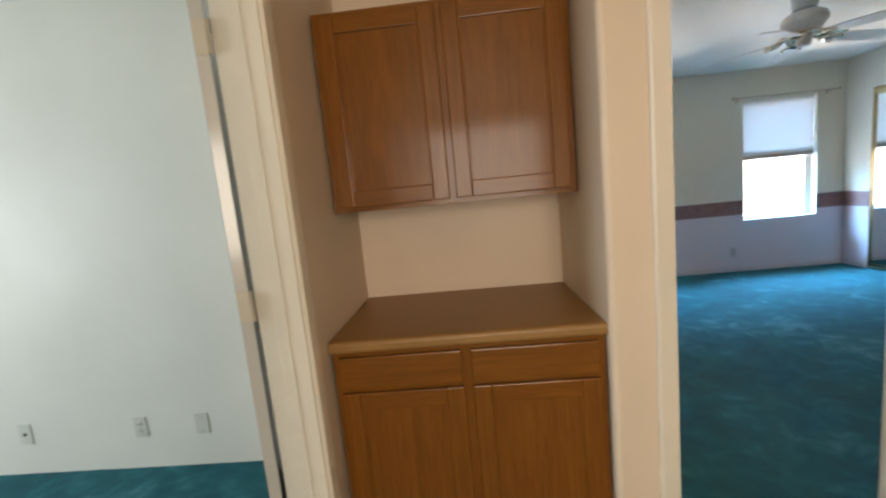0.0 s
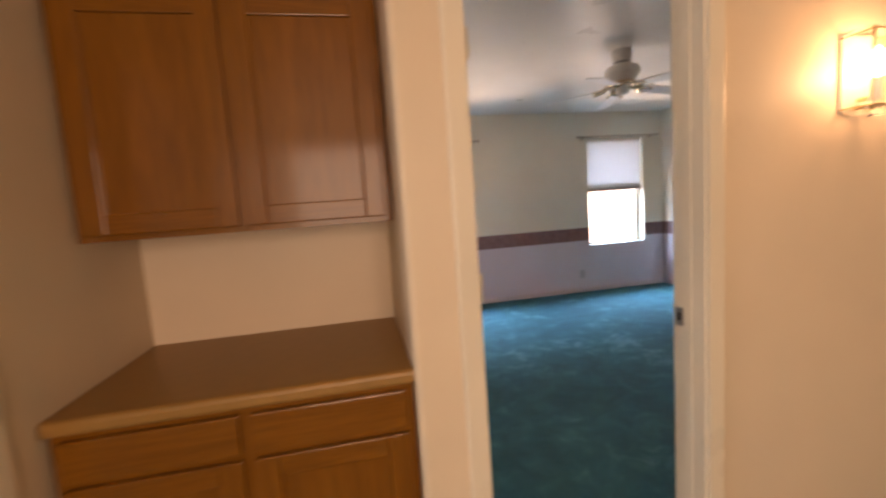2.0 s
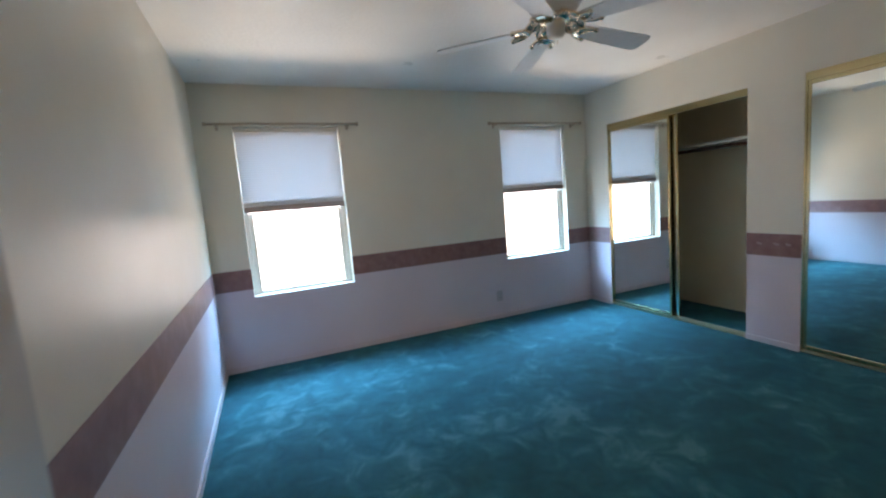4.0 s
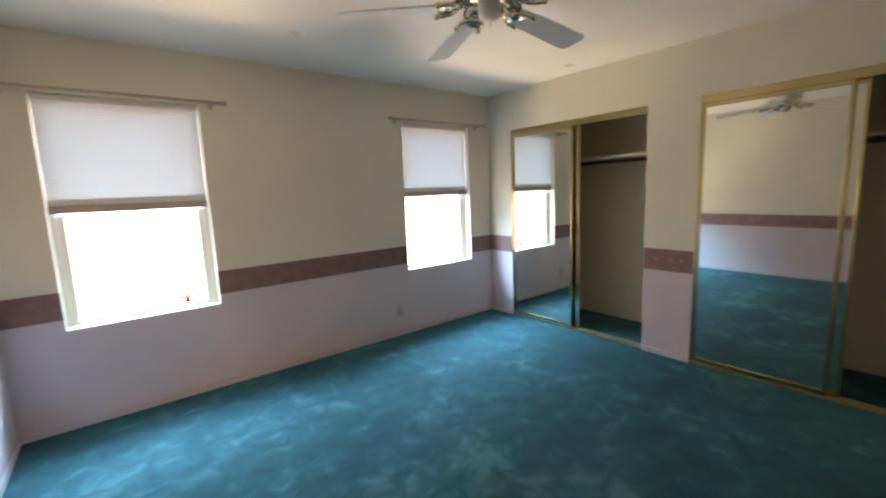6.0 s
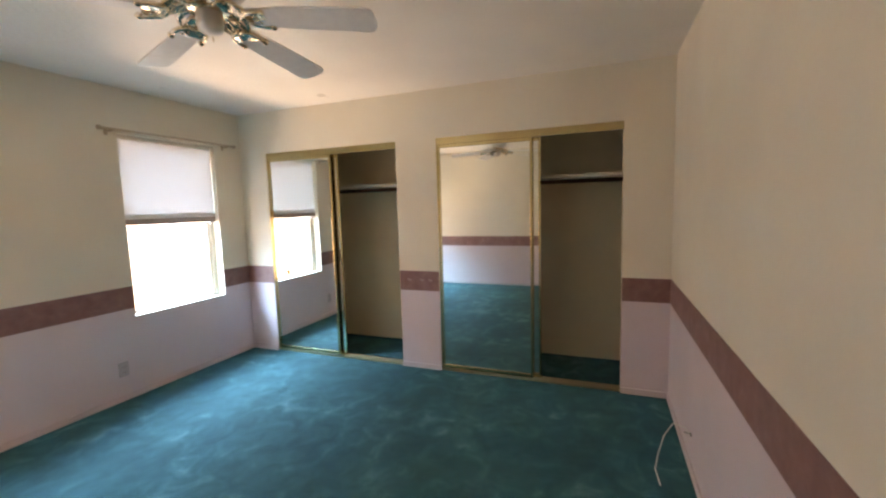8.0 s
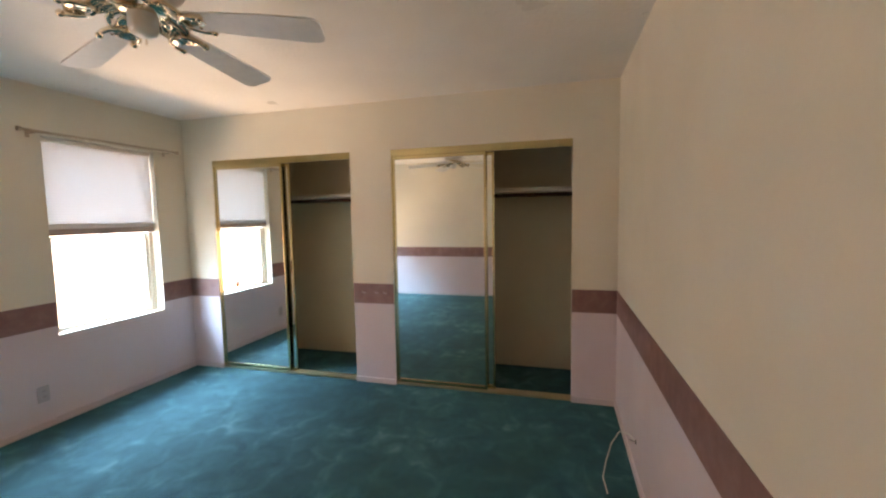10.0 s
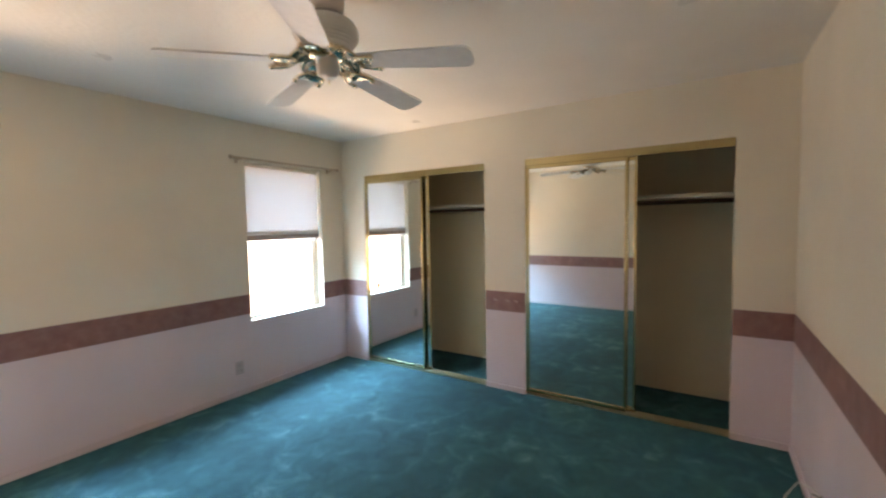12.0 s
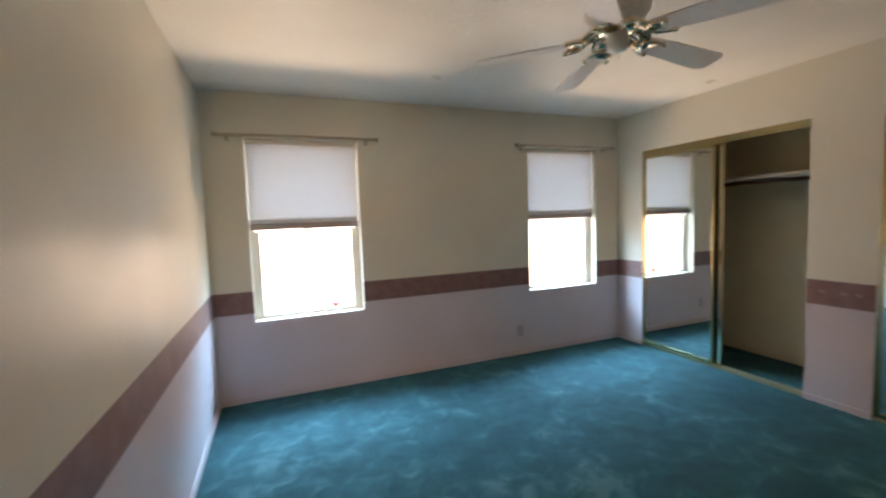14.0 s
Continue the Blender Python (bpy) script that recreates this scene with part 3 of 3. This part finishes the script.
for (y0, y1) in ((-1.94, -0.10), (YS, -2.04)):
    e = thing("closet_shelf", (0.33, y0, 1.66), "ivory-painted closet shelf with a dark wooden hanging pole", "closet shelf", "shelves of the two closets")
    w = y1 - y0
    part("board", box(0, CDEEP - 0.33, 0.002, w - 0.002, 0.012, 0.032, 0.003), IVORY, e)
    part("front_edge", box(-0.018, 0, 0.002, w - 0.002, 0.006, 0.036, 0.003), IVORY, e)
    part("pole", rod((0.03, 0.004, -0.022), (0.03, w - 0.004, -0.022), 0.017, 14), POLE, e, "dark wooden pole", True)
    part("cleat", box(CDEEP - 0.33 - 0.02, CDEEP - 0.331, 0.002, w - 0.002, -0.06, 0.012), CLOSET_PAINT, e)


# ---- ceiling fan ----
def ceiling_fan(x, y, turn):
    e = thing("ceiling_fan", (x, y, H), "white five-blade ceiling fan with polished metal blade arms", "ceiling fan")
    part("canopy", lathe([(0.076, 0.0), (0.078, -0.012), (0.074, -0.070), (0.070, -0.084)]), WHITE, e, smooth=True)
    part("collar", lathe([(0.062, -0.082), (0.066, -0.088), (0.066, -0.100), (0.060, -0.106)]), GREY, e, "grey collar under the canopy", True)
    body = [(0.060, -0.104), (0.094, -0.110), (0.118, -0.124), (0.130, -0.146), (0.132, -0.172)]
    for k in range(4):
        r, z = 0.131 - 0.009 * k, -0.178 - 0.011 * k
        body += [(r, z), (r - 0.004, z - 0.003), (r - 0.004, z - 0.007)]
    part("housing", lathe(body + [(0.095, -0.226), (0.070, -0.232)]), WHITE, e, smooth=True)
    part("flywheel", lathe([(0.076, -0.230), (0.088, -0.234), (0.092, -0.242), (0.086, -0.252), (0.070, -0.260), (0.045, -0.264)]), NICKEL, e, "polished metal ring", True)
    part("switch_cap", lathe([(0.040, -0.258), (0.045, -0.266), (0.045, -0.308), (0.040, -0.326), (0.020, -0.336), (0.004, -0.337)]), WHITE, e, smooth=True)
    part("pull_chain", rod((0.016, 0.010, -0.356), (0.016, 0.010, -0.330), 0.0025, 6), NICKEL, e)
    for k in range(5):
        m = Matrix.Rotation(radians(turn + 72 * k), 4, "Z")
        bm = tube([(0.055, 0, -0.246), (0.085, 0, -0.252), (0.115, 0, -0.264), (0.145, 0, -0.280), (0.182, 0, -0.286)], 0.011, 10)
        for side in (-1, 1):
            # outer scroll from the ring to the blade's root
            tube([(0.062, side * 0.016, -0.244), (0.074, side * 0.040, -0.246), (0.096, side * 0.057, -0.252), (0.120, side * 0.058, -0.264), (0.138, side * 0.044, -0.276), (0.146, side * 0.022, -0.281)], 0.0095, 8, bm)
            # inner curl
            tube([(0.084, side * 0.010, -0.256), (0.100, side * 0.026, -0.262), (0.116, side * 0.030, -0.270), (0.126, side * 0.020, -0.276), (0.120, side * 0.010, -0.274)], 0.007, 8, bm)
            # horseshoe that clasps the blade
            tube([(0.128, 0, -0.284), (0.134, side * 0.026, -0.287), (0.150, side * 0.046, -0.290), (0.178, side * 0.055, -0.294), (0.212, side * 0.054, -0.298)], 0.010, 8, bm)
            ball((0.096, side * 0.057, -0.252), 0.013, bm, 8)
            ball((0.212, side * 0.054, -0.298), 0.013, bm, 8)
            ball((0.120, side * 0.010, -0.274), 0.009, bm, 8)
            ball((0.178, side * 0.028, -0.292), 0.007, bm, 8)
        # cast leaf behind the scrolls
        leaf = [(0.060, -0.020), (0.080, -0.046), (0.106, -0.056), (0.132, -0.046), (0.150, -0.030), (0.150, 0.030), (0.132, 0.046), (0.106, 0.056), (0.080, 0.046), (0.060, 0.020)]
        for lo, hi, k0 in ((-0.004, 0.0, 1.0), (-0.009, -0.004, 0.62)):
            made = prism([(px, py * k0) for px, py in leaf], lo, hi)
            for v in made.verts:
                v.co.z += -0.243 - 34.0 * max(0, v.co.x - 0.060) ** 2 * 0.14 - 0.28 * max(0, v.co.x - 0.085)
            scrap = bpy.data.meshes.new("leaf")
            made.to_mesh(scrap)
            made.free()
            bm.from_mesh(scrap)
            bpy.data.meshes.remove(scrap)
        box(0.140, 0.205, -0.046, 0.046, -0.2905, -0.2875, 0.001, bm)
        arm = part("blade_arm", bm, NICKEL, e, "polished scrolled metal arm", True)
        arm.matrix_basis = m
        out = [(0.0, -0.046), (0.05, -0.050), (0.15, -0.058), (0.415, -0.068), (0.436, -0.064), (0.450, -0.052), (0.456, -0.034), (0.456, 0.034), (0.450, 0.052), (0.436, 0.064), (0.415, 0.068), (0.15, 0.058), (0.05, 0.050), (0.0, 0.046)]
        blade = part("blade", prism(out, -0.003, 0.003), WHITE, e)
        blade.matrix_basis = m @ Matrix.Translation((0.15, 0, -0.282)) @ Matrix.Rotation(radians(4), 4, "Y") @ Matrix.Rotation(radians(-11), 4, "X")
    return e


ceiling_fan(-2.15, -2.18, 1)


# ---- vents, outlets, cable ----
def vent(name, at, size, label):
    """A louvred register; x along its length, y across, facing -z before it is turned."""
    e = thing(name, (0, 0, 0), label, "vent")
    lx, ly = size
    fr = 0.022
    for bx in ((0, lx, 0, fr), (0, lx, ly - fr, ly), (0, fr, fr, ly - fr), (lx - fr, lx, fr, ly - fr)):
        part("frame", box(bx[0], bx[1], bx[2], bx[3], -0.008, 0.0, 0.002), WHITE, e)
    part("backing", box(fr, lx - fr, fr, ly - fr, -0.002, 0.0), BLACK, e)
    n = max(4, int((ly - 2 * fr) / 0.016))
    for k in range(n):
        y = fr + (ly - 2 * fr) * (k + 0.5) / n
        bm = box(fr, lx - fr, -0.0012, 0.0012, -0.006, 0.006)
        slat = part("slat", bm, GREY, e)
        slat.matrix_basis = Matrix.Translation((0, y, -0.007)) @ Matrix.Rotation(radians(50), 4, "X")
    e.matrix_world = at
    return e


vent("ceiling_vent", pose(-3.70, -2.04, H), (0.165, 0.41), "grey louvred ceiling air vent in a white frame")
vent("wall_vent", Matrix(((1, 0, 0, -6.95), (0, 0, 1, LWALL), (0, -1, 0, 2.65), (0, 0, 0, 1))), (0.42, 0.20), "white louvred wall vent near the ceiling")


def outlet(name, m, label, kind, IVORY=IVORY):
    e = thing(name, (0, 0, 0), label, "outlet", "outlets on the walls")
    part("plate", box(-0.036, 0.036, -0.007, 0, -0.058, 0.058, 0.003), IVORY, e)
    if kind == "duplex":
        for z in (-0.021, 0.021):
            part("socket", lathe([(0.016, 0), (0.016, 0.003), (0.013, 0.004)], seg=16), IVORY, e).matrix_basis = Matrix.Translation((0, -0.007, z)) @ Matrix.Rotation(radians(90), 4, "X")
            for x in (-0.006, 0.006):
                part("slot", box(x - 0.0012, x + 0.0012, -0.0122, -0.0105, z - 0.005, z + 0.005), BLACK, e)
        part("screw", rod((0, -0.0085, 0), (0, -0.0065, 0), 0.003, 10), STEEL, e)
    elif kind == "jack":
        part("jack", box(-0.008, 0.008, -0.011, -0.006, -0.008, 0.008), BLACK, e)
    else:
        for z in (-0.042, 0.042):
            part("screw", rod((0, -0.0085, z), (0, -0.0065, z), 0.003, 10), STEEL, e)
    e.matrix_world = m
    return e


outlet("outlet", pose(-1.30, 0, 0.25), "grey-lilac duplex outlet on the pink wall", "duplex", plastic("painted_outlet", (0.50, 0.44, 0.45), 0.45))
for x, kd in ((-7.143, "jack"), (-6.467, "duplex"), (-6.116, "blank")):
    outlet("outlet" if kd == "duplex" else "wall_plate", pose(x, LWALL, 0.24), "ivory %s plate low on the pale wall" % {"jack": "jack", "duplex": "duplex outlet", "blank": "blank"}[kd], kd)

e = thing("coax_cable", (-0.865, YS, 0.19), "white coaxial cable drooping from a hole in the wall", "cable")
part("hole", rod((0, 0.001, 0), (0, 0.004, 0), 0.012, 14), BLACK, e, "dark ragged hole")
part("stub", rod((0, 0.0, 0.0), (0.012, 0.035, 0.004), 0.004, 8), STEEL, e)
part("wire", tube([(0.0, 0.003, 0.0), (0.10, 0.02, -0.012), (0.20, 0.06, -0.05), (0.17, 0.11, -0.12), (0.06, 0.15, -0.172), (-0.08, 0.18, -0.182), (-0.22, 0.17, -0.183)], 0.0035, 8), CABLE, e, smooth=True)


# ---- alcove cabinets ----
def panel_door(e, x0, x1, z0, z1, y):
    """A framed cabinet door with a sunk panel, its face at y."""
    f = 0.060
    t = 0.019
    d = part("door", box(x0, x0 + f, y, y + t, z0, z1, 0.004), OAK, e)
    part("stile", box(x1 - f, x1, y, y + t, z0, z1, 0.004), OAK, d)
    part("rail", box(x0 + f, x1 - f, y, y + t, z0, z0 + f, 0.004), OAKX, d)
    part("rail", box(x0 + f, x1 - f, y, y + t, z1 - f, z1, 0.004), OAKX, d)
    part("panel", box(x0 + f, x1 - f, y + 0.009, y + 0.014, z0 + f, z1 - f), OAK, d)
    for bx in ((x0 + f, x0 + f + 0.008, z0 + f, z1 - f), (x1 - f - 0.008, x1 - f, z0 + f, z1 - f)):
        part("bead", box(bx[0], bx[1], y + 0.004, y + 0.010, bx[2], bx[3], 0.002), OAK, d)
    return d


NX0, NX1 = NOOK[0] + 0.005, NOOK[1] - 0.005
NW = NX1 - NX0
e = thing("wall_cabinet", (NX0, -3.813, 1.30), "glossy brown oak wall cabinet with two panel doors", "cabinet")
CH = 2.018 - 1.30
part("body", box(0, NW, 0.019, 3.813 + NOOK[2] - 0.002, 0, CH, 0.002), OAK, e)
for bx in ((0, 0.04, 0, CH), (NW - 0.04, NW, 0, CH), (NW / 2 - 0.03, NW / 2 + 0.03, 0, CH)):
    part("face_stile", box(bx[0], bx[1], 0.0, 0.019, bx[2], bx[3], 0.001), OAK, e)
part("face_rail", box(0.04, NW - 0.04, 0.001, 0.019, 0, 0.04), OAKX, e)
part("face_rail", box(0.04, NW - 0.04, 0.001, 0.019, CH - 0.04, CH), OAKX, e)
panel_door(e, 0.022, NW / 2 - 0.012, 0.018, CH - 0.018, -0.019)
panel_door(e, NW / 2 + 0.012, NW - 0.022, 0.018, CH - 0.018, -0.019)

YF = -4.072
e = thing("base_cabinet", (NX0, YF + 0.022, 0), "brown oak base cabinet with two drawers and two doors", "cabinet")
part("body", box(0, NW, 0.019, NOOK[2] - YF - 0.024, 0.09, 0.838, 0.001), OAK, e)
part("plinth", box(0, NW, 0.075, 0.09, 0, 0.09), OAKX, e)
for bx in ((0, 0.04, 0.09, 0.838), (NW - 0.04, NW, 0.09, 0.838), (NW / 2 - 0.03, NW / 2 + 0.03, 0.09, 0.838)):
    part("face_stile", box(bx[0], bx[1], 0.0, 0.019, bx[2], bx[3], 0.001), OAK, e)
for z0, z1 in ((0.09, 0.125), (0.68, 0.722), (0.80, 0.838)):
    part("face_rail", box(0.04, NW - 0.04, 0.001, 0.019, z0, z1), OAKX, e)
for x0, x1 in ((0.022, NW / 2 - 0.016), (NW / 2 + 0.016, NW - 0.022)):
    part("drawer", box(x0, x1, -0.019, 0.0, 0.712, 0.822, 0.005), OAKX, e)
    panel_door(e, x0, x1, 0.112, 0.694, -0.019)
COUNTER = plastic("brown_laminate", (0.33, 0.170, 0.046), 0.42)
e = thing("countertop", (NX0, YF, 0.84), "brown laminate countertop with a rounded front edge", "countertop")
part("slab", box(-0.004, NW + 0.004, 0.024, NOOK[2] - YF - 0.001, 0.0, 0.040, 0.002), COUNTER, e)
nose = [(0.024, 0.0), (0.006, 0.0), (0.002, 0.003), (0.0, 0.009), (0.0, 0.026), (0.003, 0.034), (0.009, 0.0385), (0.016, 0.040), (0.024, 0.040)]
bm = prism(nose, -0.004, NW + 0.004)
for v in bm.verts:
    v.co = Vector((v.co.z, v.co.x, v.co.y))
part("front_edge", bm, COUNTER, e, "rounded laminate front edge")


# ---- hall wall lantern ----
def lantern(x, z):
    e = thing("wall_sconce", (x, HALL, z), "lit brass and glass wall lantern glowing warm", "wall lamp")
    w, d, h = 0.072, 0.094, 0.225
    plan = [(-w, -0.004), (-w, -d), (w, -d), (w, -0.004)]
    part("back_plate", box(-w, w, -0.008, 0.0, -0.01, h + 0.01, 0.002), IVORY, e)
    for (x0, y0), (x1, y1) in zip(plan, plan[1:]):
        q = prism([(x0, y0), (x1, y1), (x1 * 0.975, y1 * 0.975), (x0 * 0.975, y0 * 0.975)], 0.006, h - 0.006)
        g = part("glass_pane", q, LANTERN_GLASS, e, "bevelled clear glass")
        g.visible_shadow = False
        for z0 in (0.0, h):
            part("edge", rod((x0, y0, z0), (x1, y1, z0), 0.003, 8), BRASS, e)
    for za, zb in ((h + 0.002, h + 0.024), (-0.002, -0.024)):
        bm = bmesh.new()
        outer = [bm.verts.new((px, py, za)) for px, py in plan]
        inner = [bm.verts.new((px * 0.62, py * 0.62 - 0.0016, zb)) for px, py in plan]
        for k in range(3):
            bm.faces.new((outer[k], outer[k + 1], inner[k + 1], inner[k]))
        bmesh.ops.solidify(bm, geom=bm.faces[:], thickness=0.003)
        g = part("bevelled_rim", bm, LANTERN_GLASS, e, "sloping bevelled glass rim")
        g.visible_shadow = False
    for x0, y0 in plan[1:-1]:
        part("post", rod((x0, y0, -0.006), (x0, y0, h + 0.006), 0.0038, 8), BRASS, e)
        part("finial", ball((x0, y0, -0.01), 0.008, None, 8), BRASS, e)
    part("socket", rod((0, -0.055, 0.02), (0, -0.055, 0.09), 0.016, 12), WHITE, e)
    part("arm", rod((0, -0.005, 0.03), (0, -0.055, 0.03), 0.008, 8), BRASS, e)
    b = part("bulb", lathe([(0.012, 0.09), (0.020, 0.11), (0.024, 0.135), (0.016, 0.165), (0.003, 0.185)], (0, -0.055, 0), 16), glow_material("warm_bulb", (1.0, 0.76, 0.47), 80), e, "glowing candle bulb", True)
    b.visible_shadow = False
    return e


lantern(-2.645, 1.557)
lamp("sconce_light", "POINT", pose(-2.645, HALL - 0.055, 1.557 + 0.13), 2.8, (1.0, 0.45, 0.19), radius=0.02)

# ---- outside ----
bm = bmesh.new()
bmesh.ops.create_grid(bm, x_segments=4, y_segments=4, size=400, matrix=Matrix.Translation((0, 0, -0.2)))
tagged(solid("ground", bm, EARTH), "dry pale earth yard outside", "ground", kind="structure")
tagged(solid("neighbouring_wall", box(-14, 8, 3.1, 3.4, -0.2, 3.0, 0.01), STUCCO), "sunlit tan stucco wall across the side yard", "wall", kind="structure")

# pale worn motif on the border between the closets
for y in (-1.90, -2.02, -2.10):
    m = ball((0, 0, 0), 0.012, None, 10, (0.08, 1.5, 0.7))
    ball((0, 0.016, 0.008), 0.007, m, 8, (0.12, 1.2, 0.8))
    ob = tagged(solid("border_motif", m, plastic("faded_motif", (0.42, 0.28, 0.27), 0.6)), "faded pale motif printed on the wallpaper border", "wallpaper border", kind="structure")
    ob.matrix_world = pose(-0.0035, y, 0.81)

# shapes of unknown kind in the yard, glimpsed through the lower sash; props added
e = thing("pale_ring", (-3.13, 2.0, -0.2), "pale ring of unknown kind on a low added stand outdoors", "hose")
part("stand", rod((0, 0, 0), (0, 0, 0.52), 0.015, 10), STEEL, e)
ring = [(0.13 * math.cos(2 * math.pi * k / 28), 0.01 * math.sin(7 * k), 0.62 + 0.12 * math.sin(2 * math.pi * k / 28)) for k in range(29)]
part("coil", tube(ring, 0.012, 8), CABLE, e, smooth=True)
e = thing("red_strip", (-2.87, 2.05, -0.2), "red strip of unknown kind on a low added post outdoors", "board")
part("board", box(-0.18, 0.18, -0.01, 0.01, 0.515, 0.548, 0.003), plastic("red_paint", (0.72, 0.22, 0.21), 0.5), e)
part("post", box(-0.03, 0.03, 0.010, 0.05, 0, 0.55, 0.003), OAK, e)
# unseen overhang, added to keep sky light off the tops of the shades
tagged(solid("eave", box(-6, 2, 0.2, 0.86, 2.42, 2.54, 0.01), paint("eave_paint", (0.62, 0.40, 0.27), 0.8)), "tan overhang above the windows, unseen, added to shade their tops", "eave", kind="structure")
